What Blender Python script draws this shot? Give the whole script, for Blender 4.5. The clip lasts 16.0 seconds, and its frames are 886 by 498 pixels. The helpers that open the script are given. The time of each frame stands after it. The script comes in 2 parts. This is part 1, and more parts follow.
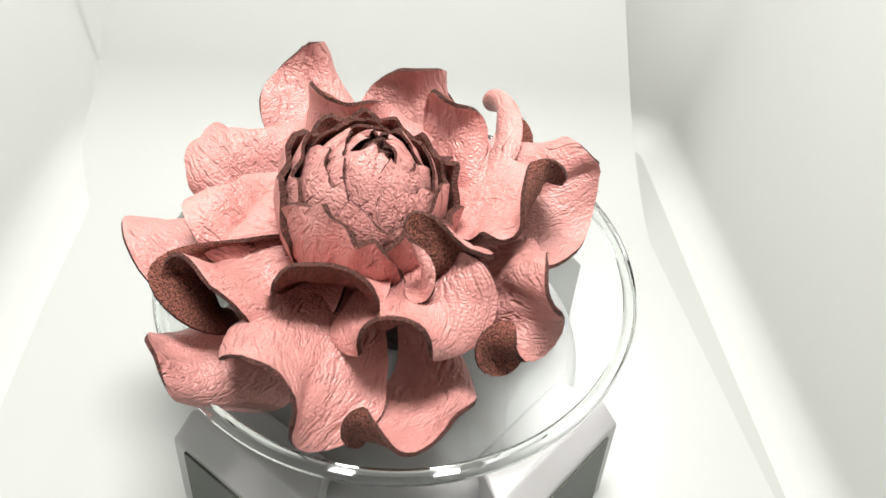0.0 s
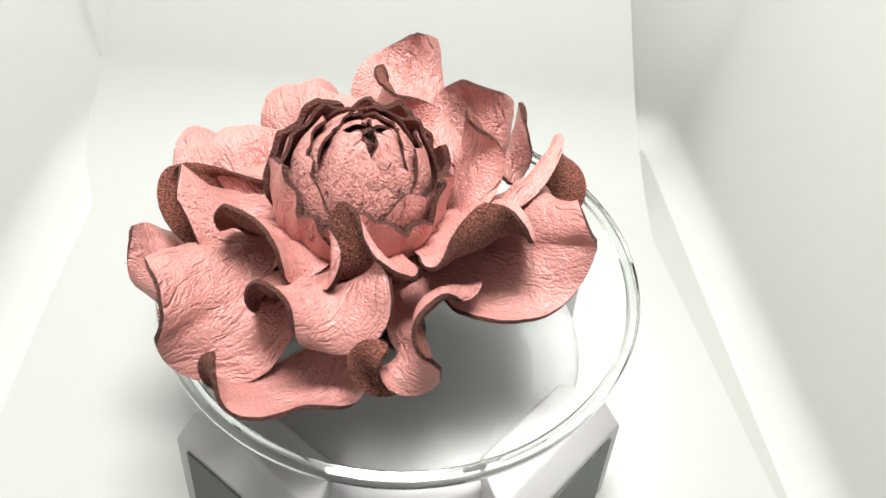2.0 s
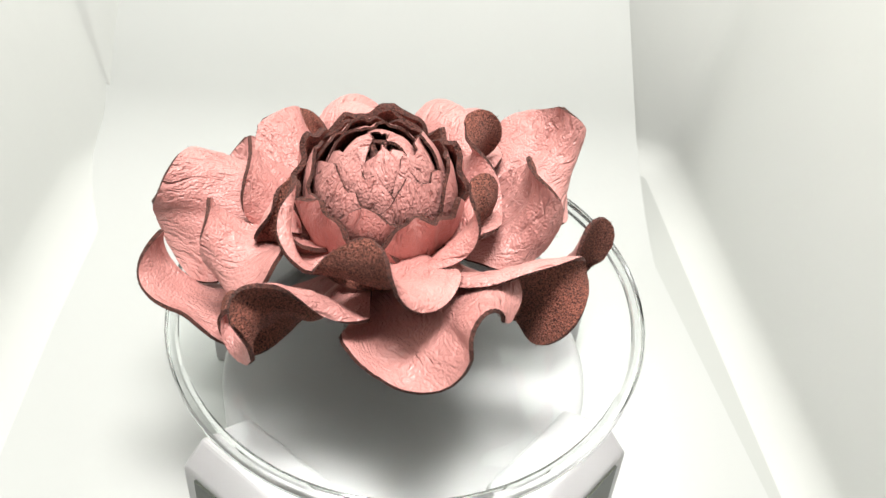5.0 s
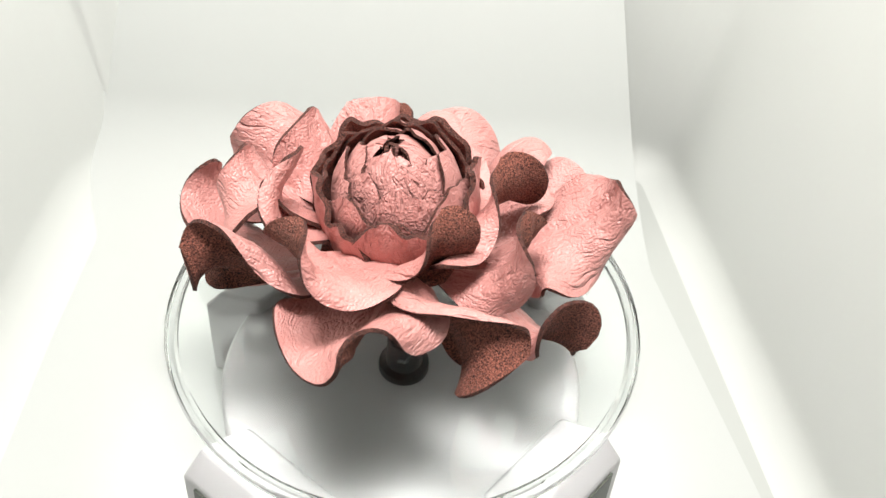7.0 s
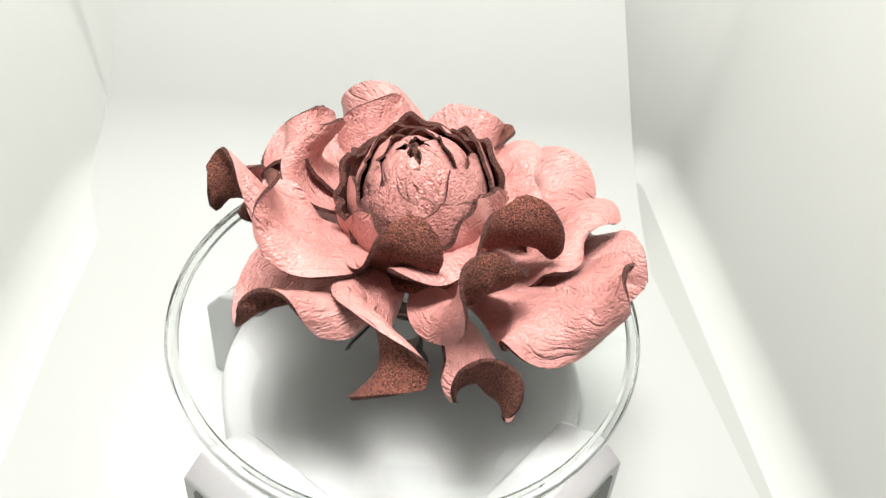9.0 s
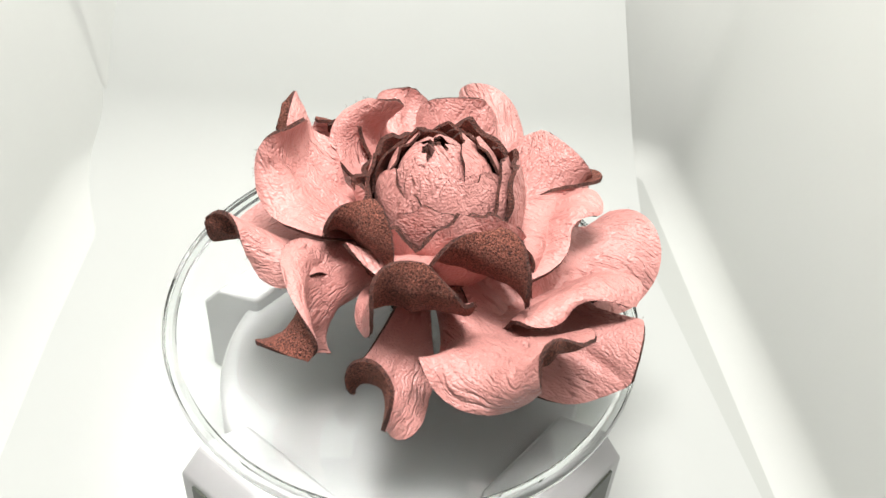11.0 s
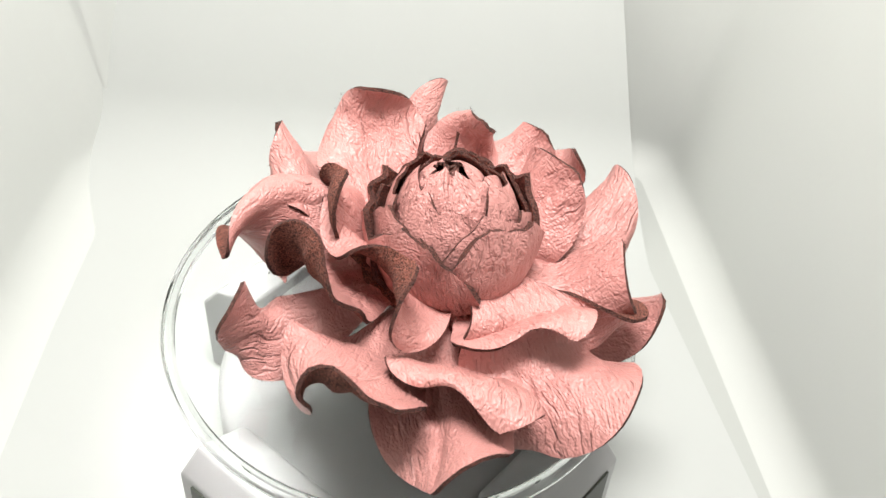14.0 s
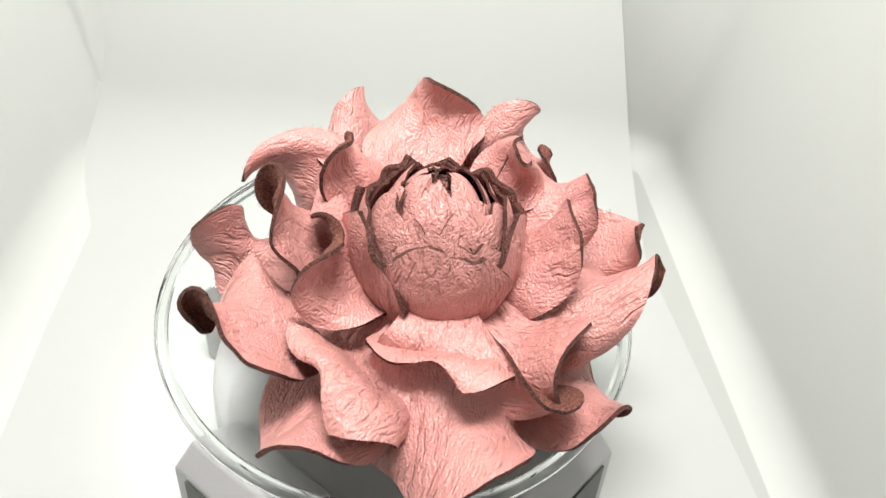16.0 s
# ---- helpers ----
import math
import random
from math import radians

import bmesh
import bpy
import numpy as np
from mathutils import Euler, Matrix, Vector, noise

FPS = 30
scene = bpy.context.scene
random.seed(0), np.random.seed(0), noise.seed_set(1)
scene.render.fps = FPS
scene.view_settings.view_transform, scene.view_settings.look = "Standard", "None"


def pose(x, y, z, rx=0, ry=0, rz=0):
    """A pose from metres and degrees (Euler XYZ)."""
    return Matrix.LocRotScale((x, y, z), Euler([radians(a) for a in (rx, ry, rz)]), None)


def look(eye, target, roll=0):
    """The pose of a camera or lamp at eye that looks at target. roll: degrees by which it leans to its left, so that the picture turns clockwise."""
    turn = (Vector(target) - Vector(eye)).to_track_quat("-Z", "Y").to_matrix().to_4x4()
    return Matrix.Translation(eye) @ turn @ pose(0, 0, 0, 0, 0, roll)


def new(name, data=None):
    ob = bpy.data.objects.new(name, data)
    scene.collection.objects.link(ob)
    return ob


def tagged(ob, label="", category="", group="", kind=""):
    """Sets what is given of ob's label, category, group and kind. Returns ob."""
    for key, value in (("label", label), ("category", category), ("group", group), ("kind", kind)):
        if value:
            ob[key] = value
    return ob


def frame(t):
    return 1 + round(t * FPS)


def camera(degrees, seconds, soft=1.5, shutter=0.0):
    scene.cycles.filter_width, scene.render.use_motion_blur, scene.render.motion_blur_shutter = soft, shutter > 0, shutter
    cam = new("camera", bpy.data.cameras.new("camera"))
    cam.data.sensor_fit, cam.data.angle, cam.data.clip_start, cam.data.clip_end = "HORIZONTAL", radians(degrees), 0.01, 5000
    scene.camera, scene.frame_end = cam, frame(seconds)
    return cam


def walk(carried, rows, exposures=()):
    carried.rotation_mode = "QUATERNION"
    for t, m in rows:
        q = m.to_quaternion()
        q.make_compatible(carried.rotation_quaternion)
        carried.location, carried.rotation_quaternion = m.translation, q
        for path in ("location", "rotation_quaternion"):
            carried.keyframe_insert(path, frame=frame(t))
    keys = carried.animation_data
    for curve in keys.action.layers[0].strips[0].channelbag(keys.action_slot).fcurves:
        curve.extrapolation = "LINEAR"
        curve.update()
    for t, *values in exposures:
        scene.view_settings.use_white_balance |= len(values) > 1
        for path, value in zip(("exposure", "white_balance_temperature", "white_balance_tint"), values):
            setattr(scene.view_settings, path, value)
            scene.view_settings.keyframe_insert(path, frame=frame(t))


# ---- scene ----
LENS = 58.53
PATH = [  # seconds, eye in mm, yaw and pitch in degrees
    (0.0, 2.71, -127.60, 136.64, -3.18, -45.73),
    (0.5, 2.74, -127.10, 137.25, -3.03, -46.10),
    (1.0, 2.76, -126.42, 137.89, -2.97, -46.59),
    (1.5, 2.78, -126.15, 137.94, -2.96, -46.57),
    (2.0, 2.68, -125.86, 137.74, -2.90, -46.31),
    (2.5, 2.23, -125.14, 137.60, -3.10, -46.24),
    (3.0, 1.52, -124.70, 137.57, -3.36, -45.81),
    (3.5, 0.83, -125.29, 137.99, -3.25, -45.29),
    (4.0, 0.39, -126.24, 138.50, -2.99, -44.76),
    (6.5, 0.50, -125.38, 142.69, -2.98, -44.86),
    (7.0, 0.41, -125.41, 143.08, -3.21, -44.79),
    (7.5, 0.73, -125.25, 143.59, -3.08, -44.97),
    (8.0, 1.08, -125.10, 143.64, -2.90, -44.88),
    (8.5, 0.88, -124.99, 143.59, -3.00, -44.75),
    (9.0, 0.58, -124.83, 143.78, -3.12, -44.87),
    (11.5, 0.93, -124.46, 142.83, -3.17, -45.19),
    (12.0, 0.97, -124.54, 142.75, -3.29, -45.09),
    (12.5, 1.27, -124.55, 142.52, -3.00, -44.98),
    (13.0, 1.48, -124.52, 142.65, -3.06, -44.91),
    (13.5, 1.57, -124.42, 143.48, -2.99, -45.15),
    (14.0, 1.70, -124.17, 144.36, -3.06, -45.40),
    (14.5, 1.94, -123.81, 144.66, -3.05, -45.59),
    (15.0, 2.20, -123.45, 144.29, -3.05, -45.60),
    (15.5, 2.58, -123.35, 143.89, -3.19, -45.66),
    (16.0, 3.05, -123.46, 143.83, -3.09, -45.89),
]
ROLL = 5.27
TURN = [(0.0, -6.2), (0.5, -14.5), (1.0, -22.6), (1.5, -30.6), (2.0, -38.5), (2.5, -46.2), (3.0, -53.9), (3.5, -61.8), (4.0, -69.9), (6.5, -109.7), (7.0, -117.7), (7.5, -125.7), (8.0, -133.9), (8.5, -141.9), (9.0, -149.9), (11.5, -190.4), (12.0, -198.6), (12.5, -207.0), (13.0, -215.4), (13.5, -223.8), (14.0, -232.2), (14.5, -240.6), (15.0, -248.9), (15.5, -257.3), (16.0, -265.8)]

cam = camera(LENS, 16.0)
cam.data.dof.use_dof = True
cam.data.dof.focus_distance = 0.178
cam.data.dof.aperture_fstop = 28


def sight(row):
    t, x, y, z, yaw, pitch = row
    eye = Vector((x, y, z)) / 1000
    a, b = radians(yaw), radians(pitch)
    way = Vector((-math.sin(a) * math.cos(b), math.cos(a) * math.cos(b), math.sin(b)))
    return t, look(eye, eye + way, ROLL)


walk(cam, [sight(r) for r in PATH], [(0.0, 0.0), (4.0, 0.02), (7.0, 0.06), (9.0, 0.02), (11.5, -0.02), (16.0, -0.05)])

# ---- light ----
world = bpy.data.worlds.new("room_light")
scene.world = world
world.use_nodes = True
world.node_tree.nodes["Background"].inputs[0].default_value = (0.92, 0.97, 0.95, 1)
world.node_tree.nodes["Background"].inputs[1].default_value = 0.025


def area(name, eye, target, sx, sy, power, colour):
    lamp = bpy.data.lights.new(name, "AREA")
    lamp.shape, lamp.size, lamp.size_y = "RECTANGLE", sx, sy
    lamp.energy, lamp.color = power, colour
    ob = new(name, lamp)
    ob.matrix_world = look(eye, target)
    return ob


area("led_panel", (0.0, -0.026, 0.37), (0, 0.06, 0.0), 0.15, 0.07, 2.68, (1, 0.985, 0.95))


# ---- materials ----
def material(name, base, rough=0.6, metal=0.0):
    m = bpy.data.materials.new(name)
    m.use_nodes = True
    b = m.node_tree.nodes["Principled BSDF"]
    b.inputs["Base Color"].default_value = (*base, 1)
    b.inputs["Roughness"].default_value = rough
    b.inputs["Metallic"].default_value = metal
    return m


def varied(name, c1, c2, rough, scale, bump=0.0, bump_scale=0.0, distance=0.0003):
    m = material(name, c1, rough)
    n, k = m.node_tree.nodes, m.node_tree.links
    b = n["Principled BSDF"]
    co = n.new("ShaderNodeTexCoord")
    tex = n.new("ShaderNodeTexNoise")
    tex.inputs["Scale"].default_value, tex.inputs["Detail"].default_value = scale, 6
    k.new(co.outputs["Object"], tex.inputs["Vector"])
    mix = n.new("ShaderNodeMix")
    mix.data_type = "RGBA"
    mix.inputs[6].default_value, mix.inputs[7].default_value = (*c1, 1), (*c2, 1)
    k.new(tex.outputs["Fac"], mix.inputs[0])
    k.new(mix.outputs[2], b.inputs["Base Color"])
    if bump:
        t2 = n.new("ShaderNodeTexNoise")
        t2.inputs["Scale"].default_value, t2.inputs["Detail"].default_value = bump_scale, 5
        k.new(co.outputs["Object"], t2.inputs["Vector"])
        bp = n.new("ShaderNodeBump")
        bp.inputs["Strength"].default_value, bp.inputs["Distance"].default_value = bump, distance
        k.new(t2.outputs["Fac"], bp.inputs["Height"])
        k.new(bp.outputs["Normal"], b.inputs["Normal"])
    return m


def leather(name, c1, c2):
    """Soft grained leather: long creases that follow the sheet, a fine cell grain, uneven sheen."""
    m = material(name, c1, 0.42)
    n, k = m.node_tree.nodes, m.node_tree.links
    b = n["Principled BSDF"]
    uv = n.new("ShaderNodeTexCoord")
    info = n.new("ShaderNodeObjectInfo")
    shift = n.new("ShaderNodeVectorMath")
    shift.operation = "MULTIPLY_ADD"
    k.new(info.outputs["Random"], shift.inputs[0])
    shift.inputs[1].default_value = (37, 53, 19)
    cm = n.new("ShaderNodeVectorMath")
    cm.operation = "SCALE"
    cm.inputs["Scale"].default_value = 100
    k.new(uv.outputs["Object"], cm.inputs[0])
    k.new(cm.outputs[0], shift.inputs[2])
    warp = n.new("ShaderNodeTexNoise")
    warp.inputs["Scale"].default_value, warp.inputs["Detail"].default_value = 1.1, 2
    k.new(shift.outputs[0], warp.inputs["Vector"])
    add = n.new("ShaderNodeVectorMath")
    add.operation = "MULTIPLY_ADD"
    k.new(warp.outputs["Color"], add.inputs[0])
    add.inputs[1].default_value = (0.4, 0.4, 0.4)
    k.new(shift.outputs[0], add.inputs[2])

    sheet = n.new("ShaderNodeVectorMath")
    sheet.operation = "MULTIPLY_ADD"
    k.new(warp.outputs["Color"], sheet.inputs[0])
    sheet.inputs[1].default_value = (0.5, 0.5, 0)
    far = n.new("ShaderNodeVectorMath")
    far.operation = "MULTIPLY_ADD"
    k.new(info.outputs["Random"], far.inputs[0])
    far.inputs[1].default_value = (37, 53, 19)
    k.new(uv.outputs["UV"], far.inputs[2])
    k.new(far.outputs[0], sheet.inputs[2])

    def crease(scale, stretch, rot):
        mp = n.new("ShaderNodeMapping")
        mp.inputs["Rotation"].default_value = (0, 0, rot)
        mp.inputs["Scale"].default_value = (stretch, 1, 1)
        k.new(sheet.outputs[0], mp.inputs["Vector"])
        t = n.new("ShaderNodeTexNoise")
        t.noise_type = "RIDGED_MULTIFRACTAL"
        t.inputs["Distortion"].default_value = 0.8
        t.inputs["Scale"].default_value, t.inputs["Detail"].default_value = scale, 3
        k.new(mp.outputs[0], t.inputs["Vector"])
        return t.outputs["Fac"]

    def mix(x, fx, y, fy):
        p = n.new("ShaderNodeMath")
        p.operation = "MULTIPLY"
        p.inputs[1].default_value = fx
        k.new(x, p.inputs[0])
        q = n.new("ShaderNodeMath")
        q.operation = "MULTIPLY_ADD"
        q.inputs[1].default_value = fy
        k.new(y, q.inputs[0])
        k.new(p.outputs[0], q.inputs[2])
        return q.outputs[0]

    long_creases = crease(6.5, 0.28, 0.25)
    cross_creases = crease(12, 0.4, -1.1)
    cells = n.new("ShaderNodeTexVoronoi")
    cells.feature = "SMOOTH_F1"
    cells.inputs["Scale"].default_value = 17
    cells.inputs["Smoothness"].default_value = 0.3
    grain_map = n.new("ShaderNodeMapping")
    grain_map.inputs["Scale"].default_value = (0.75, 1.1, 1.1)
    grain_map.inputs["Rotation"].default_value = (0, 0, 0.5)
    k.new(add.outputs[0], grain_map.inputs["Vector"])
    fine = n.new("ShaderNodeTexNoise")
    fine.inputs["Scale"].default_value, fine.inputs["Detail"].default_value = 16, 3
    k.new(grain_map.outputs[0], fine.inputs["Vector"])
    k.new(grain_map.outputs[0], cells.inputs["Vector"])
    patches = n.new("ShaderNodeTexNoise")
    patches.inputs["Scale"].default_value, patches.inputs["Detail"].default_value = 0.7, 2
    k.new(shift.outputs[0], patches.inputs["Vector"])
    ramp = n.new("ShaderNodeMapRange")
    ramp.inputs["From Min"].default_value, ramp.inputs["From Max"].default_value = 0.38, 0.66
    ramp.inputs["To Min"].default_value = 0.3
    k.new(patches.outputs["Fac"], ramp.inputs["Value"])
    creased = n.new("ShaderNodeMath")
    creased.operation = "MULTIPLY"
    k.new(mix(long_creases, -0.62, cross_creases, -0.34), creased.inputs[0])
    k.new(ramp.outputs[0], creased.inputs[1])
    height = creased.outputs[0]
    height = mix(height, 1.0, cells.outputs["Distance"], -0.10)
    height = mix(height, 1.0, fine.outputs["Fac"], 0.08)
    bump = n.new("ShaderNodeBump")
    bump.inputs["Strength"].default_value, bump.inputs["Distance"].default_value = 1.0, 0.0020
    k.new(height, bump.inputs["Height"])
    k.new(bump.outputs["Normal"], b.inputs["Normal"])
    tone = n.new("ShaderNodeTexNoise")
    tone.inputs["Scale"].default_value, tone.inputs["Detail"].default_value = 0.9, 5
    k.new(shift.outputs[0], tone.inputs["Vector"])
    mx = n.new("ShaderNodeMix")
    mx.data_type = "RGBA"
    mx.inputs[6].default_value, mx.inputs[7].default_value = (*c1, 1), (*c2, 1)
    k.new(tone.outputs["Fac"], mx.inputs[0])
    k.new(mx.outputs[2], b.inputs["Base Color"])
    gloss = n.new("ShaderNodeMapRange")
    gloss.inputs["To Min"].default_value, gloss.inputs["To Max"].default_value = 0.29, 0.49
    k.new(tone.outputs["Fac"], gloss.inputs["Value"])
    k.new(gloss.outputs[0], b.inputs["Roughness"])
    return m


M_PINK = leather("pink_leather", (0.462, 0.196, 0.178), (0.572, 0.270, 0.246))


def suede(name, dark, light):
    """Brown suede: matted short fibres, lighter tips over a dark ground."""
    m = varied(name, dark, light, 0.95, 3000, 1.0, 2300, 0.0010)
    n, k = m.node_tree.nodes, m.node_tree.links
    mx = next(x for x in n if x.type == "MIX")
    fac = mx.inputs[0].links[0].from_socket
    r = n.new("ShaderNodeMapRange")
    r.inputs["From Min"].default_value, r.inputs["From Max"].default_value = 0.36, 0.66
    k.new(fac, r.inputs["Value"])
    k.new(r.outputs[0], mx.inputs[0])
    return m


M_SUEDE = suede("brown_suede", (0.024, 0.007, 0.005), (0.35, 0.112, 0.076))
M_EDGE = suede("cut_edge", (0.012, 0.004, 0.003), (0.15, 0.047, 0.034))
M_WHITE = varied("white_plastic", (0.308, 0.302, 0.305), (0.338, 0.330, 0.334), 0.35, 30, 0.05, 300)
M_BOARD = varied("white_board", (0.445, 0.455, 0.442), (0.475, 0.485, 0.473), 0.7, 8, 0.08, 400)
M_FLOOR = varied("white_floor_board", (0.392, 0.401, 0.383), (0.422, 0.430, 0.414), 0.7, 8, 0.08, 400)
M_GREY = varied("grey_board", (0.499, 0.509, 0.488), (0.539, 0.546, 0.529), 0.7, 6, 0.08, 400)
M_PANEL = varied("solar_cell", (0.016, 0.020, 0.012), (0.026, 0.031, 0.020), 0.45, 40)
M_BLACK = varied("black_plastic", (0.012, 0.013, 0.012), (0.02, 0.02, 0.02), 0.4, 60)
M_CLEAR = material("clear_acrylic", (0.96, 0.99, 0.98), 0.02)
M_CLEAR.node_tree.nodes["Principled BSDF"].inputs["Transmission Weight"].default_value = 1.0
M_CLEAR.node_tree.nodes["Principled BSDF"].inputs["IOR"].default_value = 1.47


# ---- building helpers ----
def mesh_of(name, bm, mats, smooth=True):
    me = bpy.data.meshes.new(name)
    bm.normal_update()
    bm.to_mesh(me)
    bm.free()
    for m in mats if isinstance(mats, (list, tuple)) else [mats]:
        me.materials.append(m)
    if smooth:
        me.polygons.foreach_set("use_smooth", [True] * len(me.polygons))
    return me


def part(name, bm, mat, parent=None, label="", smooth=True):
    ob = new(name, mesh_of(name, bm, mat, smooth))
    ob.parent = parent
    return tagged(ob, label)


def slab(pts_top, depth, bevel=0.0):
    """A convex polygon slab: pts_top in order (ccw from above), extruded down along -normal by depth."""
    bm = bmesh.new()
    vs = [bm.verts.new(p) for p in pts_top]
    f = bm.faces.new(vs)
    f.normal_update()
    nrm = f.normal.copy()
    lo = [bm.verts.new(Vector(p) - nrm * depth) for p in pts_top]
    bm.faces.new(list(reversed(lo)))
    n = len(vs)
    for i in range(n):
        bm.faces.new((vs[i], lo[i], lo[(i + 1) % n], vs[(i + 1) % n]))
    if bevel:
        bmesh.ops.bevel(bm, geom=list(bm.edges), offset=bevel, segments=2, profile=0.5, affect="EDGES")
    bmesh.ops.recalc_face_normals(bm, faces=bm.faces)
    return bm


def lathe(profile, seg=96):
    bm = bmesh.new()
    rings = []
    for r, z in profile:
        if r < 1e-6:
            rings.append([bm.verts.new((0, 0, z))])
        else:
            rings.append([bm.verts.new((r * math.cos(2 * math.pi * i / seg), r * math.sin(2 * math.pi * i / seg), z)) for i in range(seg)])
    for a, b in zip(rings, rings[1:]):
        for i in range(seg):
            j = (i + 1) % seg
            q = [a[i % len(a)], a[j % len(a)], b[j % len(b)], b[i % len(b)]]
            q = list(dict.fromkeys(q))
            if len(q) > 2:
                bm.faces.new(q)
    bmesh.ops.recalc_face_normals(bm, faces=bm.faces)
    bm.normal_update()
    for e in bm.edges:
        if len(e.link_faces) == 2 and e.calc_face_angle() > 0.7:
            e.smooth = False
    return bm


# ---- the light box round the stand ----
FLOOR_Z = -0.060


def box_board(name, pts, depth, mat, label):
    ob = part(name, slab(pts, depth), mat, None, label, smooth=False)
    return tagged(ob, label, "light box", kind="structure")


box_board("floor", [(-0.45, -0.60, FLOOR_Z), (0.45, -0.60, FLOOR_Z), (0.45, 0.30, FLOOR_Z), (-0.45, 0.30, FLOOR_Z)], 0.01, M_FLOOR, "white matte board floor of the light box")


def sweep_sheet():
    """A white sheet that covers the floor and runs in a wide bend up the back."""
    bm = bmesh.new()
    bend, y0 = 0.050, 0.122
    path = [(-0.35, FLOOR_Z + 0.0004)] + [(y0 - bend + bend * math.sin(a), FLOOR_Z + 0.0004 + bend - bend * math.cos(a)) for a in np.linspace(0, radians(70), 20)] + [(y0 + 0.021, 0.040)]
    rows = []
    for y, z in path:
        f = (z - FLOOR_Z) / 0.09
        rows.append([bm.verts.new((x, y + dy, z - dz)) for dy, dz in ((0, 0), (0.0007, 0.0007)) for x in (-0.150, (0.0875 if y > 0 else 0.165) - 0.0211 * f)])
    for p, q in zip(rows, rows[1:]):
        bm.faces.new((p[0], p[1], q[1], q[0]))
        bm.faces.new((p[2], q[2], q[3], p[3]))
        bm.faces.new((p[1], p[3], q[3], q[1]))
        bm.faces.new((p[0], q[0], q[2], p[2]))
    for r in (rows[0], rows[-1]):
        bm.faces.new((r[0], r[1], r[3], r[2]))
    bmesh.ops.recalc_face_normals(bm, faces=bm.faces)
    for e in bm.edges:
        e.smooth = len(e.link_faces) == 2 and e.calc_face_angle() < 0.7
    return tagged(part("backdrop", bm, M_BOARD), "white backdrop sheet curving up from the floor", "backdrop", kind="structure")


sweep_sheet()


def coved_walls():
    """Three walls in one sheet, with rounded corners and a cove down to the floor, leaning outwards a little."""
    def arc(cx, cy, r, a0, a1, n):
        return [(cx + r * math.cos(radians(a)), cy + r * math.sin(radians(a))) for a in np.linspace(a0, a1, n)]

    plan = [(-0.116, -0.36), (-0.121, -0.10), (-0.126, 0.03)] + arc(-0.071, 0.081, 0.055, 180, 90, 12) + arc(0.088, 0.120, 0.016, 90, 6, 7) + [(0.1105, 0.06), (0.128, -0.10), (0.158, -0.36)]
    coves = [0.020] * 15 + [0.014] * 10
    n = len(plan)
    bm = bmesh.new()
    grid = []
    for i, (x, y) in enumerate(plan):
        px, py = plan[max(i - 1, 0)]
        qx, qy = plan[min(i + 1, n - 1)]
        out = Vector((-(qy - py), qx - px, 0)).normalized()
        c = coves[i]
        foot = Vector((x, y, 0))
        column = [foot + out * (-c + c * math.sin(a)) + Vector((0, 0, FLOOR_Z - 0.0003 + c - c * math.cos(a))) for a in np.linspace(0, math.pi / 2, 9)]
        column.append(foot + out * (0.09 if i < 9 else 0.05) + Vector((0, 0, 0.40)))
        grid.append([[bm.verts.new(p), bm.verts.new(p + out * 0.003 - Vector((0, 0, 0.0005)))] for p in column])
    for p, q in zip(grid, grid[1:]):
        for k in range(len(p) - 1):
            bm.faces.new((p[k][0], p[k + 1][0], q[k + 1][0], q[k][0]))
            bm.faces.new((p[k][1], q[k][1], q[k + 1][1], p[k + 1][1]))
    bmesh.ops.recalc_face_normals(bm, faces=bm.faces)
    return tagged(part("wall", bm, M_GREY), "pale grey coved walls of the light box", "light box", kind="structure")


coved_walls()
box_board("ceiling", [(-0.30, 0.14, 0.40), (0.30, 0.14, 0.40), (0.30, -0.36, 0.40), (-0.30, -0.36, 0.40)], 0.004, M_GREY, "pale grey top board of the light box")


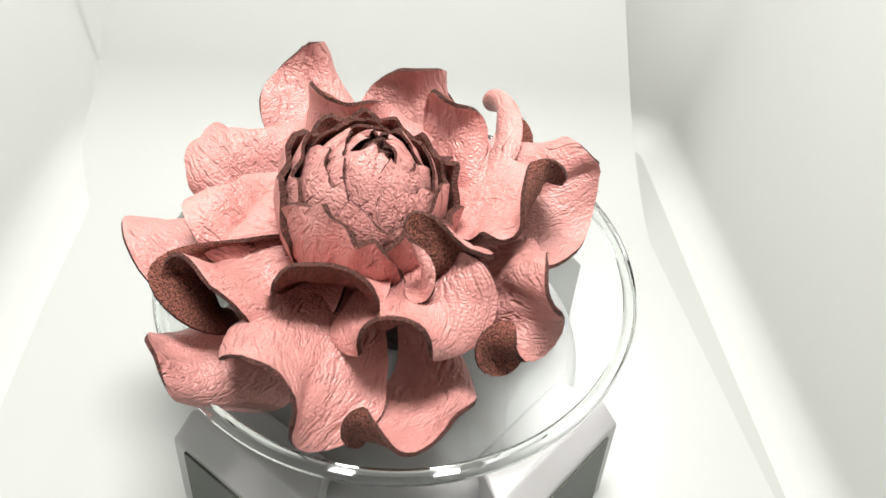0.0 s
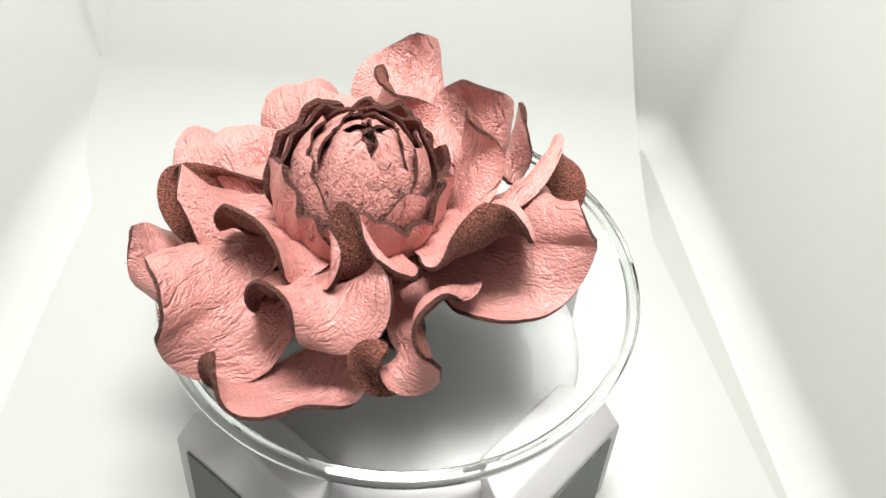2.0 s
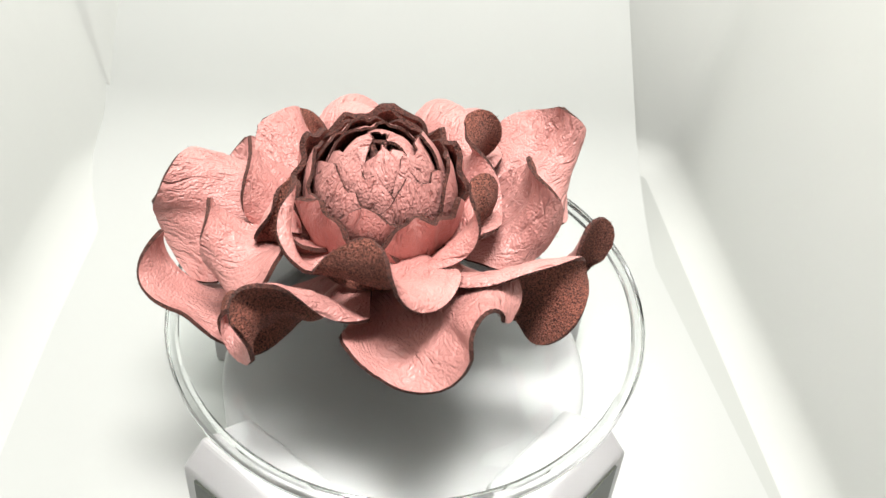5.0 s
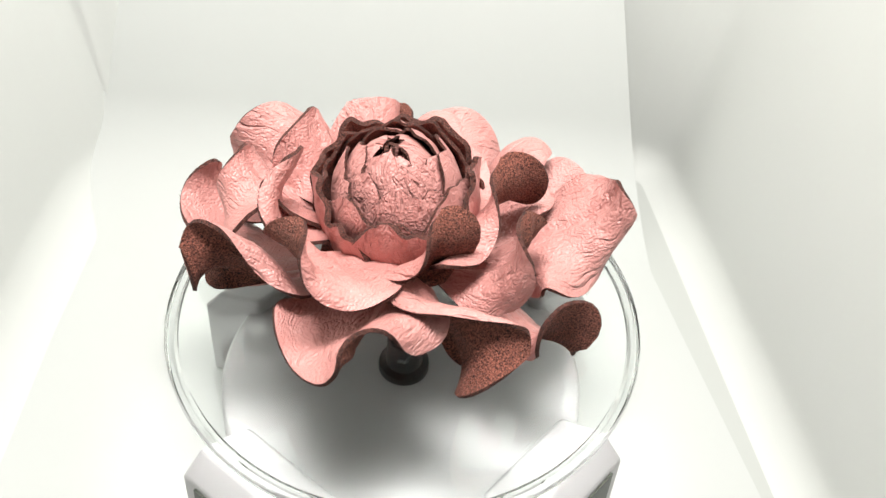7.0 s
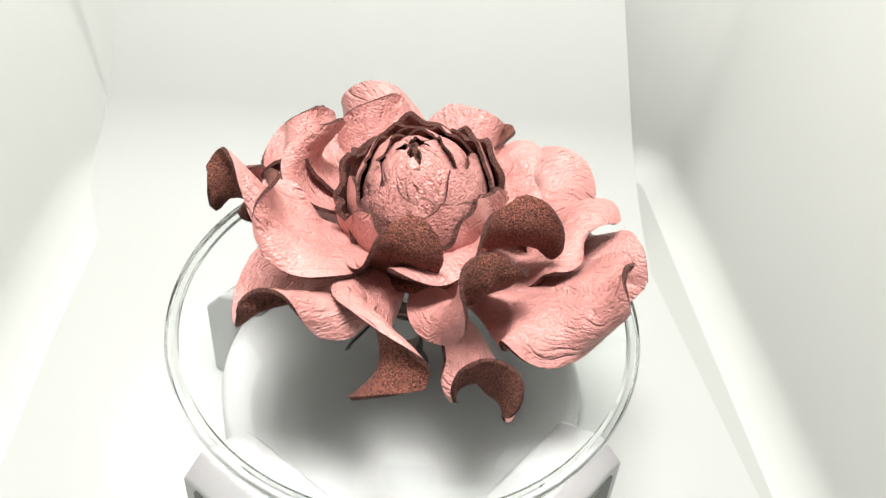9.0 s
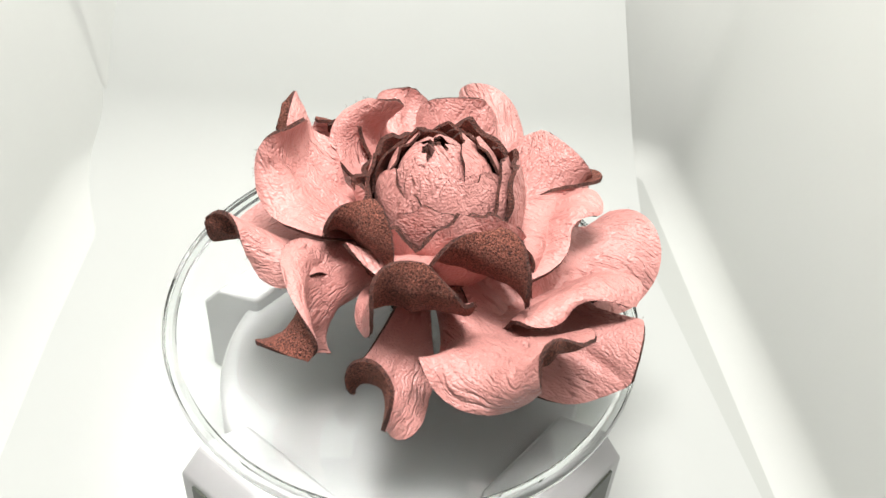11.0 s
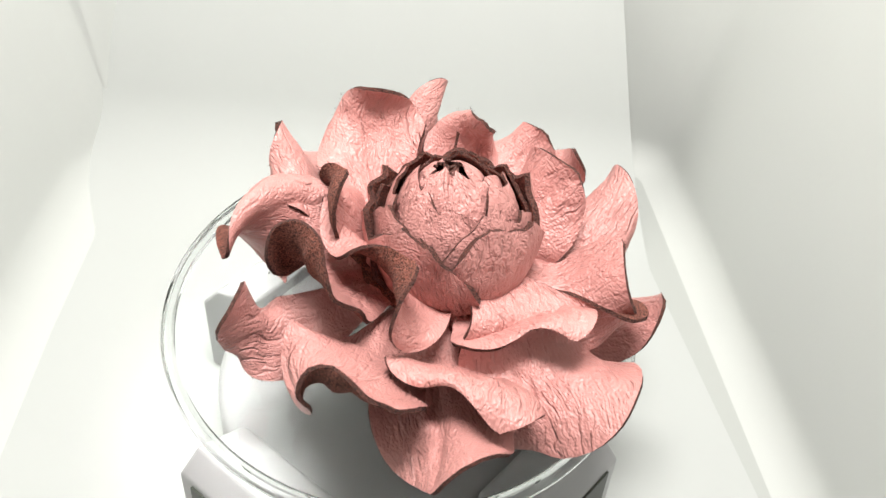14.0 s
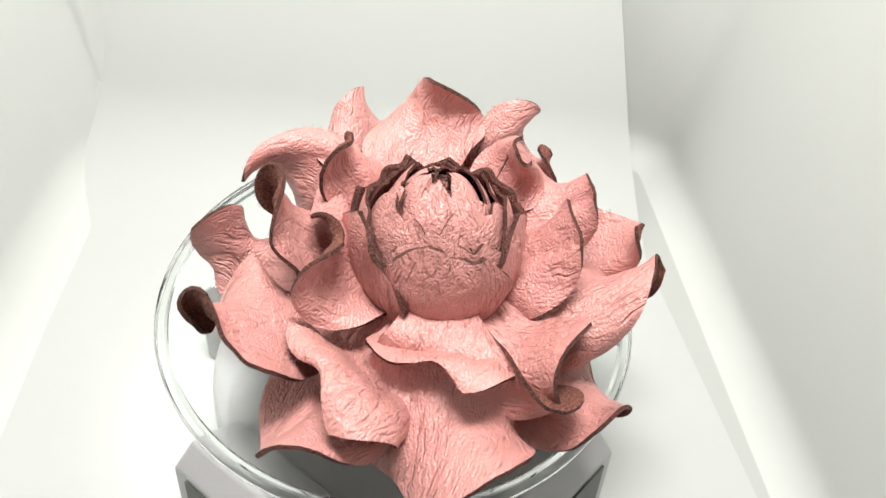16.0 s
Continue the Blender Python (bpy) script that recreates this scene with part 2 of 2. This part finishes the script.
# ---- turntable ----
def turntable():
    base = tagged(new("display_turntable"), "white plastic turntable base with dark solar cells", "turntable")
    part("drum", lathe([(0, -0.0262), (0.043, -0.0262), (0.0455, -0.0268), (0.0468, -0.0285), (0.0485, -0.056), (0.049, -0.0595), (0, -0.0595)]), M_WHITE, base, "white plastic drum with a rounded top edge")
    part("hub", lathe([(0, -0.0150), (0.0040, -0.0150), (0.0045, -0.0156), (0.0047, -0.0235), (0.0064, -0.0240), (0.0066, -0.0247), (0.0066, -0.0261), (0, -0.0261)], 40), M_BLACK, base, "black plastic hub")
    part("post", lathe([(0, -0.0028), (0.0036, -0.0028), (0.0036, -0.0148), (0, -0.0148)], 32), M_CLEAR, base, "clear acrylic post").visible_shadow = False
    for a, v0, v1 in ((-43, -0.0165, 0.0165), (-127, -0.0165, 0.0165), (50, -0.0165, 0.0165), (140, -0.0165, 0.0165)):
        rot = Matrix.Rotation(radians(a), 4, "Z")

        def at(r, v, z):
            return rot @ Vector((r, v, z))

        bm = bmesh.new()
        rows = []
        for r, h, z in ((0.040, 0.0145, -0.0216), (0.0505, 0.0195, -0.0216), (0.0560, 0.0213, -0.0290), (0.0580, 0.0215, -0.0594), (0.040, 0.0160, -0.0594)):
            rows.append([bm.verts.new(at(r, s * h, z)) for s in (-1, 1)])
        for p, q in zip(rows, rows[1:] + rows[:1]):
            bm.faces.new((p[0], q[0], q[1], p[1]))
        bm.faces.new([p[0] for p in rows])
        bm.faces.new([p[1] for p in reversed(rows)])
        bmesh.ops.recalc_face_normals(bm, faces=bm.faces)
        bmesh.ops.bevel(bm, geom=list(bm.edges), offset=0.0011, segments=3, profile=0.5, affect="EDGES")
        pod = part("corner_pod", bm, M_WHITE, base, "white moulded corner housing", smooth=False)
        cell = [at(0.0566, v0, -0.0297), at(0.0586, v0, -0.0575), at(0.0586, v1, -0.0575), at(0.0566, v1, -0.0297)]
        part("solar_cell", slab(cell, 0.0012), M_PANEL, pod, "dark green-grey solar cell", smooth=False)
    return base


turntable()


def clear_disc():
    d = tagged(new("clear_disc"), "clear acrylic disc with a thick polished rim", "turntable disc")
    plate = part("plate", lathe([(0, -0.0004), (0.0530, -0.0004), (0.0530, -0.0026), (0, -0.0026)], 160), M_CLEAR, d)
    rim = part("rim", lathe([(0.0532, -0.0005), (0.0545, 0.0006), (0.0556, 0.0004), (0.0560, -0.0004), (0.0559, -0.0022), (0.0550, -0.0031), (0.0538, -0.0030), (0.0532, -0.0024), (0.0532, -0.0005)], 160), M_CLEAR, d, "polished rim")
    plate.visible_shadow = False
    rim.visible_shadow = False
    return d


disc = clear_disc()

# ---- leather flower ----
FLOWER = Matrix.Translation((-0.002, -0.005, 0.020)) @ Matrix.Rotation(radians(-150), 4, "Z") @ Matrix.Rotation(radians(17), 4, "Y") @ Matrix.Rotation(radians(150), 4, "Z")


def petal_grid(az, r0, z0, length, width, e0, e1, e2, l0, l1, m0, m1, skew, twist, blunt, wr, l2, l3, m2, m3, e3, lean, ns=26, nv=20):
    """Points of one petal, in mm: it leaves the axis at r0, z0, rises by e0 degrees, bends by e1, e2 and e3 along its length; its two halves
    roll by l0 + l1 and m0 + m1 degrees towards the tip and flutter by l2 and m2 (phases l3, m3); skew swings it sideways, twist turns it about
    its length; blunt squares its end; wr makes one half wider than the other, lean shifts its widest place on either side."""
    s = np.linspace(0, 1, ns)
    el = np.radians(e0 + e1 * s + e2 * s ** 3 + e3 * np.sin(2 * np.pi * s))
    hd = np.radians(az + skew * s)
    t = np.stack([np.cos(el) * np.cos(hd), np.cos(el) * np.sin(hd), np.sin(el)], 1)
    nrm = np.stack([-np.sin(el) * np.cos(hd), -np.sin(el) * np.sin(hd), np.cos(el)], 1)
    side = np.cross(nrm, t)
    tw = np.radians(twist * s ** 1.5)[:, None]
    side, nrm = side * np.cos(tw) + nrm * np.sin(tw), nrm * np.cos(tw) - side * np.sin(tw)
    start = np.array([r0 * math.cos(math.radians(az)), r0 * math.sin(math.radians(az)), z0])
    step = (t[1:] + t[:-1]) / 2 * length / (ns - 1)
    spine = start + np.concatenate([np.zeros((1, 3)), np.cumsum(step, 0)])
    v = np.linspace(0, 1, nv // 2 + 1)
    cols = []
    for sign, a0, a1, a2, phase, k in ((-1, l0, l1, l2, l3, 1 - wr), (1, m0, m1, m2, m3, 1 + wr)):
        top = 0.62 + sign * lean
        grow = np.clip(s / top, 0, 1)
        shape = (0.36 + 0.64 * (grow * grow * (3 - 2 * grow))) * np.clip(1 - np.clip((s - top + 0.14) / (1.14 - top), 0, 1) ** blunt, 0, 1) ** 0.74
        w = width * k * np.maximum(shape, 0.05)
        a = np.radians(a0 + a1 * s ** 2 + a2 * np.sin(7 * s + phase))[:, None] * (v[None] * shape[:, None]) ** 1.7
        dv = np.diff(v)
        lat = np.concatenate([np.zeros((ns, 1)), np.cumsum((np.cos(a[:, 1:]) + np.cos(a[:, :-1])) / 2 * dv, 1)], 1)
        up = np.concatenate([np.zeros((ns, 1)), np.cumsum((np.sin(a[:, 1:]) + np.sin(a[:, :-1])) / 2 * dv, 1)], 1)
        cols.append(spine[:, None] + sign * (lat * w[:, None])[..., None] * side[:, None] + (up * w[:, None])[..., None] * nrm[:, None])
    return np.concatenate([cols[0][:, :0:-1], cols[1]], 1)


def sheet_mesh(grid, thick=1.0, crease=0.42, seed=0, groove=0.0, ruffle=0.0):
    """A closed leather sheet from a grid of points in mm: pink grain side, suede back, cut edge."""
    g = np.array(grid)
    du, dv = np.gradient(g, axis=0), np.gradient(g, axis=1)
    n = np.cross(du, dv)
    n /= np.linalg.norm(n, axis=2, keepdims=True) + 1e-9
    ns, nv = g.shape[:2]
    mid = nv // 2
    along = np.concatenate([[0], np.cumsum(np.linalg.norm(np.diff(g[:, mid], axis=0), axis=1))])
    across = np.concatenate([np.zeros((ns, 1)), np.cumsum(np.linalg.norm(np.diff(g, axis=1), axis=2), 1)], 1)
    across = across - across[:, mid:mid + 1]
    reach = np.minimum(across[:, -1], -across[:, 0])
    bm = bmesh.new()
    uv = bm.loops.layers.uv.new("sheet")
    place = {}
    top, low = [], []
    for i in range(ns):
        ra, rb = [], []
        half = max(across[i, -1], 1.0), max(-across[i, 0], 1.0)
        for j in range(nv):
            p = Vector(g[i, j])
            u, w = along[i], across[i, j]
            q = p * 0.16 + Vector((seed * 7.3, 0, 0))
            fold = Vector((u * 0.055, w * 0.24, seed * 3.1))
            d = crease * (noise.noise(q) + 0.5 * noise.noise(q * 2.9) + 1.1 * noise.noise(fold) * min(1, along[i] / 12))
            d += ruffle * noise.noise(Vector((u * 0.16, 5.0 if w > 0 else -5.0, seed * 1.7))) * (abs(w) / half[0 if w > 0 else 1]) ** 2 * min(1, u / 14)
            calm = min(1.0, reach[i] / 9.0)
            d = d * calm - groove * calm * math.exp(-(w / 1.6) ** 2) * min(1, u / 15)
            k = Vector(n[i, j])
            ra.append(bm.verts.new((p + k * d) / 1000))
            rb.append(bm.verts.new((p + k * (d - thick)) / 1000))
            place[ra[-1]] = place[rb[-1]] = (u * 0.1, w * 0.1)
        top.append(ra)
        low.append(rb)

    def face(kind, *vs):
        f = bm.faces.new(vs)
        f.material_index = kind
        for lp in f.loops:
            lp[uv].uv = place[lp.vert]

    for i in range(ns - 1):
        for j in range(nv - 1):
            face(0, top[i][j], top[i + 1][j], top[i + 1][j + 1], top[i][j + 1])
            face(1, low[i][j], low[i][j + 1], low[i + 1][j + 1], low[i + 1][j])
    for i in range(ns - 1):
        face(2, top[i][0], low[i][0], low[i + 1][0], top[i + 1][0])
        face(2, top[i][-1], top[i + 1][-1], low[i + 1][-1], low[i][-1])
    for j in range(nv - 1):
        face(2, top[-1][j], low[-1][j], low[-1][j + 1], top[-1][j + 1])
        face(2, top[0][j], top[0][j + 1], low[0][j + 1], low[0][j])
    for e in bm.edges:
        if len({f.material_index for f in e.link_faces}) > 1:
            e.smooth = False
    return bm


def flower_empty():
    return tagged(new("leather_flower"), "handmade dusty pink leather flower with brown suede undersides", "flower")


flower = flower_empty()
LEATHER = [M_PINK, M_SUEDE, M_EDGE]


def frayed_hairs(grid, seed):
    """Loose suede fibres that stand off the cut edge."""
    rng = random.Random(seed)
    bm = bmesh.new()
    ns, nv = grid.shape[:2]
    for _ in range(110):
        i, side = rng.randint(ns // 3, ns - 4), rng.choice((0, nv - 1))
        inner = 1 if side == 0 else nv - 2
        p, q = Vector(grid[i, side]), Vector(grid[i, inner])
        nxt = Vector(grid[i + 1, side])
        out = (p - q).normalized()
        nrm = out.cross(nxt - p).normalized() * (1 if side == 0 else -1)
        p = p + (nxt - p) * rng.random() - nrm * rng.uniform(-0.2, 0.9)
        way = (out + Vector((rng.gauss(0, 0.7), rng.gauss(0, 0.7), rng.gauss(0, 0.7)))).normalized()
        length, wide = rng.uniform(0.3, 0.95), (nxt - p).normalized() * 0.05
        tip = p + way * length + Vector((rng.gauss(0, 0.15), rng.gauss(0, 0.15), rng.gauss(0, 0.15)))
        mid = p + way * length * 0.5
        vs = [bm.verts.new(c / 1000) for c in (p - wide, p + wide, mid + wide * 0.8, tip, mid - wide * 0.8)]
        bm.faces.new(vs)
    return bm


ROOT = np.array([-4.0, -2.0, -5.0])


def petal(*args, seed=0):
    grid = petal_grid(*args, ns=60, nv=36)
    # the roots bend in under the bud
    grip = np.clip(1 - np.linspace(0, 1, 60) / 0.36, 0, 1)[:, None, None]
    grid = grid + grip * grip * (3 - 2 * grip) * 0.9 * (ROOT - grid)
    ob = part("petal", sheet_mesh(grid, 0.85, seed=seed, groove=0.25 + 0.25 * (seed % 4), ruffle=0.5), LEATHER, flower)
    ob.matrix_local = FLOWER
    tagged(part("frayed_edge", frayed_hairs(grid, seed), M_EDGE, ob, "frayed brown suede fibres"), kind="stuff")
    return ob


# azimuth, start, height, length, half width, rise, bends, roll of either half, swing, twist, end; width ratio, flutter, third bend, lean
petal(-71.7, 13.8, -10.0, 50.4, 10.0, -27.2, 59.2, 107.6, 5.6, -88.8, -11.5, -67.0, -50.5, 10.1, 2.69, 0.326, -73.2, 1.96, 83.9, 3.17, 11.0, -0.131, seed=0)
petal(-102.6, 14.0, 0.7, 40.0, 22.9, 0.7, 12.5, 10.5, -123.5, -163.1, -12.9, 32.1, 13.9, -117.6, 2.55, -0.318, -12.4, 1.56, -44.1, -0.39, 1.5, 0.116, seed=1)
petal(-37.7, 18.9, -11.3, 33.0, 17.3, -14.6, 156.2, -145.5, -30.9, 131.2, -74.7, -98.5, 1.9, 115.9, 3.42, -0.119, 237.2, 2.44, -68.4, 3.01, 25.9, -0.214, seed=2)
petal(17.6, 9.3, -8.6, 37.2, 21.2, -5.8, 36.6, -23.1, 31.1, 182.9, -58.0, -226.6, -1.4, 85.8, 1.60, -0.016, 15.7, -1.01, -78.3, 1.80, 1.0, 0.101, seed=3)
petal(34.5, 10.9, -4.4, 40.0, 14.5, 13.0, -14.8, -55.7, -80.1, -195.8, -69.9, 4.6, 86.5, -144.1, 2.63, 0.345, -43.1, 0.77, -114.8, -0.32, -5.8, 0.077, seed=4)
petal(94.5, 23.5, -10.4, 26.1, 11.6, -11.4, 25.0, -50.6, -20.9, -92.0, 1.3, -30.1, -15.8, -86.5, 3.81, -0.222, 156.5, 0.68, -19.0, 0.12, -31.1, -0.250, seed=5)
petal(135.0, 14.1, -9.6, 45.7, 17.2, -6.7, 57.3, 45.0, -102.6, -266.8, -16.0, -22.7, -51.7, 37.8, 2.98, -0.173, 180.3, -2.17, 48.8, 2.67, 16.2, 0.089, seed=6)
petal(153.9, 13.1, -2.4, 45.1, 17.6, 1.4, -3.6, 2.0, 10.4, -48.8, -25.8, -104.7, -20.2, 82.7, 2.63, 0.182, -46.3, -0.20, 64.2, -0.22, -14.9, 0.074, seed=7)
petal(-182.5, 19.8, 19.0, 44.6, 23.9, -32.7, 5.8, -17.5, -1.2, -1.2, -26.1, 6.4, -3.0, 66.1, 2.92, 0.400, 48.3, 0.77, 157.0, 0.16, -33.3, -0.142, seed=8)
petal(-134.3, 7.0, -6.6, 54.7, 16.0, -23.1, 59.6, 49.8, -2.5, -101.1, -11.6, -215.8, -10.1, 5.0, 2.76, 0.107, -5.8, -0.01, -67.3, 1.47, 7.6, -0.007, seed=9)
petal(-108.1, 8.8, -3.6, 32.2, 14.8, 28.4, 38.8, 15.2, -16.3, -225.2, -14.3, -107.8, 8.2, 19.3, 2.41, 0.032, -74.6, -0.13, 64.9, 1.15, 5.9, 0.126, seed=10)
petal(-76.4, 15.0, 1.3, 26.1, 18.0, -0.3, 50.8, 34.5, -14.4, -311.3, 2.5, -223.9, -2.5, -4.3, 1.60, 0.149, -39.4, 1.33, -146.2, 2.11, 8.2, 0.018, seed=11)
petal(-52.5, 7.8, -1.0, 34.6, 9.7, 32.7, 38.1, 33.1, -8.0, -308.7, 24.2, -224.1, 13.8, -36.9, 2.60, -0.026, 101.3, -1.17, -66.3, 1.71, -42.1, -0.044, seed=12)
petal(6.3, 6.9, -0.9, 35.6, 13.9, -10.4, 38.1, 102.1, 16.5, 0.3, -7.0, -248.2, -32.2, 1.6, 2.39, 0.002, -57.9, 0.93, -45.2, 1.57, 7.8, -0.149, seed=13)
petal(46.9, 4.8, -13.2, 36.2, 9.4, 17.3, 41.0, 86.1, -19.5, -109.7, -8.6, 14.5, 30.5, -30.8, 3.57, -0.146, 48.8, -0.43, 40.8, 1.84, 27.8, 0.109, seed=14)
petal(97.4, 6.8, -6.9, 36.3, 13.9, 11.1, 14.2, 89.2, -99.3, -26.8, 23.0, -69.1, -35.9, 22.7, 3.18, -0.090, 49.9, -0.50, 47.6, -3.21, -4.5, -0.038, seed=15)
petal(144.3, 0.0, -9.2, 40.6, 20.5, 15.6, 10.9, 117.0, 47.2, -481.2, 23.9, -83.0, -56.9, -37.3, 1.60, -0.395, 40.0, -1.24, 63.4, -1.85, 18.7, 0.250, seed=16)
petal(185.7, 4.8, -5.8, 56.4, 21.0, 26.7, 42.6, -126.9, 18.5, -196.5, -50.4, -257.0, -68.4, 1.8, 1.60, -0.199, 66.9, -2.88, 106.3, 1.31, -45.4, -0.160, seed=17)
petal(-149.2, 8.6, 2.0, 39.4, 16.2, 41.6, -2.3, -83.5, -22.8, -111.6, -4.8, -120.7, -67.3, 15.4, 1.60, -0.383, 52.9, -2.12, 66.2, 1.42, -49.7, 0.089, seed=18)
petal(-139.8, 12.1, 1.9, 33.7, 20.4, 21.6, 8.8, 19.7, -17.2, -157.8, -15.6, -117.8, 29.0, -29.9, 1.69, -0.265, -82.8, 2.93, -47.9, 2.73, -24.2, -0.250, seed=20)


BUD = Matrix.Translation((-0.0066, -0.0072, 0.0254)) @ Matrix.Rotation(radians(10), 4, "Y")


def bud_petal(az, span, r, tip, drop, foot, ripple, waves, flare, seed=0, thick=0.9, tall=1.12):
    """One cupped petal of the bud: a patch of an egg shell with a pointed, notched and ruffled lip. tip, foot: degrees from the top; drop: how far its sides fall off."""
    ns, nv = 26, 73
    s = np.linspace(0, 1, ns)[:, None]
    v = np.linspace(-1, 1, nv)[None]
    rng = random.Random(seed)
    peak, second = rng.uniform(-0.45, -0.05), rng.uniform(0.35, 0.6)
    side = np.minimum(np.abs(v - peak) / (1 + abs(peak)), 0.30 + 0.9 * np.abs(v - second))
    edge = tip + drop * (0.85 * side + 0.45 * np.abs(v) ** 4) + 1.3 * np.sin(v * 7 + seed) + 0.6 * np.sin(v * 17 + 2 * seed)
    pol = np.radians(foot + (edge - foot) * s)
    a = np.radians(az + span * v * (0.8 + 0.2 * s))
    wave = np.sin(v * math.pi * waves + 1.5 * np.sin(2.7 * v + seed) + seed) * (0.75 + 0.35 * np.sin(5.3 * v + 2 * seed))
    fold = -0.55 * np.exp(-((v - 0.5 * (peak + second)) / 0.10) ** 2) * s ** 1.5 + 0.35 * np.exp(-((v - peak) / 0.08) ** 2) * s ** 2
    rr = r * (1 + 0.02 * v * np.ones_like(s) + flare * s ** 6) + ripple * wave * (0.35 * s ** 3 + 0.65 * s ** 9) + fold
    g = np.stack([rr * np.sin(pol) * np.cos(a), rr * np.sin(pol) * np.sin(a), tall * rr * np.cos(pol)], 2)
    ob = part("bud_petal", sheet_mesh(g[:, ::-1], thick, 0.22, seed + 40), LEATHER, flower)
    ob.matrix_local = BUD
    return ob


def bud():
    k = 0
    for r, n, tip, drop, foot, span, off, ripple, waves, flare, tall, thick in (
            (10.6, 3, 7, 27, 85, 66, 20, 0.5, 1.6, 0.0, 1.56, 0.6), (13.0, 3, 24, 36, 100, 66, 75, 0.5, 2.2, 0.01, 1.32, 0.6),
            (15.0, 4, 39, 34, 120, 52, 40, 0.4, 2.6, 0.02, 1.18, 0.6), (16.8, 4, 53, 38, 140, 54, 95, 0.4, 3.4, 0.03, 1.12, 0.8),
            (18.5, 5, 60, 36, 155, 47, 40, 0.75, 4.2, 0.05, 1.12, 1.3)):
        for i in range(n):
            bud_petal(off + i * 360 / n, span, r, tip, drop, foot, ripple, waves, flare, k, thick, tall)
            k += 1
    turn = np.linspace(0, 4.4 * math.pi, 90)[None]
    s = np.linspace(0, 1, 10)[:, None]
    rr = (0.8 + 0.25 * turn) * (1.25 - 0.25 * s) + 0.22 * np.sin(turn * 3.3) * s ** 3
    core = np.stack([rr * np.cos(turn), rr * np.sin(turn), 8.3 + (8.2 - 0.3 * turn + 0.35 * np.sin(1.7 * turn)) * s], 2)
    ob = part("bud_core", sheet_mesh(core[:, ::-1], 0.8, 0.1, 80), LEATHER, flower, "tightly rolled leather heart")
    ob.matrix_local = BUD


bud()


def gap_disc():
    """A round brown suede disc, added to darken the see-through gaps between petal roots."""
    ob = part("gap_disc", lathe([(0, -0.0030), (0.0130, -0.0036), (0.0165, -0.0050), (0.0170, -0.0062), (0.0120, -0.0085), (0, -0.0090)], 48), M_SUEDE, flower, "round brown suede disc added behind the petal gaps")
    ob.matrix_local = FLOWER


gap_disc()


def peg():
    p = part("stem", lathe([(0, 0.0004), (0.0042, 0.0004), (0.0042, 0.018), (0, 0.018)], 32), M_CLEAR, flower, "clear acrylic stem")
    p.visible_shadow = False


peg()


def wire():
    """A bent end of binding wire under the petals."""
    c = bpy.data.curves.new("binding_wire", "CURVE")
    c.dimensions, c.bevel_depth, c.bevel_resolution = "3D", 0.00035, 2
    sp = c.splines.new("BEZIER")
    sp.bezier_points.add(3)
    for b, p in zip(sp.bezier_points, ((4, 3, 14), (14, 9, 10), (20.5, 12, 9.5), (19, 8.7, 4))):
        b.co = Vector(p) / 1000
        b.handle_left_type = b.handle_right_type = "AUTO"
    me = bpy.data.meshes.new_from_object(bpy.data.objects.new("binding_wire", c))
    me.materials.append(M_BLACK)
    ob = new("binding_wire", me)
    ob.parent = flower
    tagged(ob, "thin bent black wire end")


wire()


# ---- movement ----
def motions():
    turn = [(t, pose(0, 0, 0, 0, 0, a)) for t, a in TURN]
    walk(flower, turn)
    walk(disc, turn)


motions()
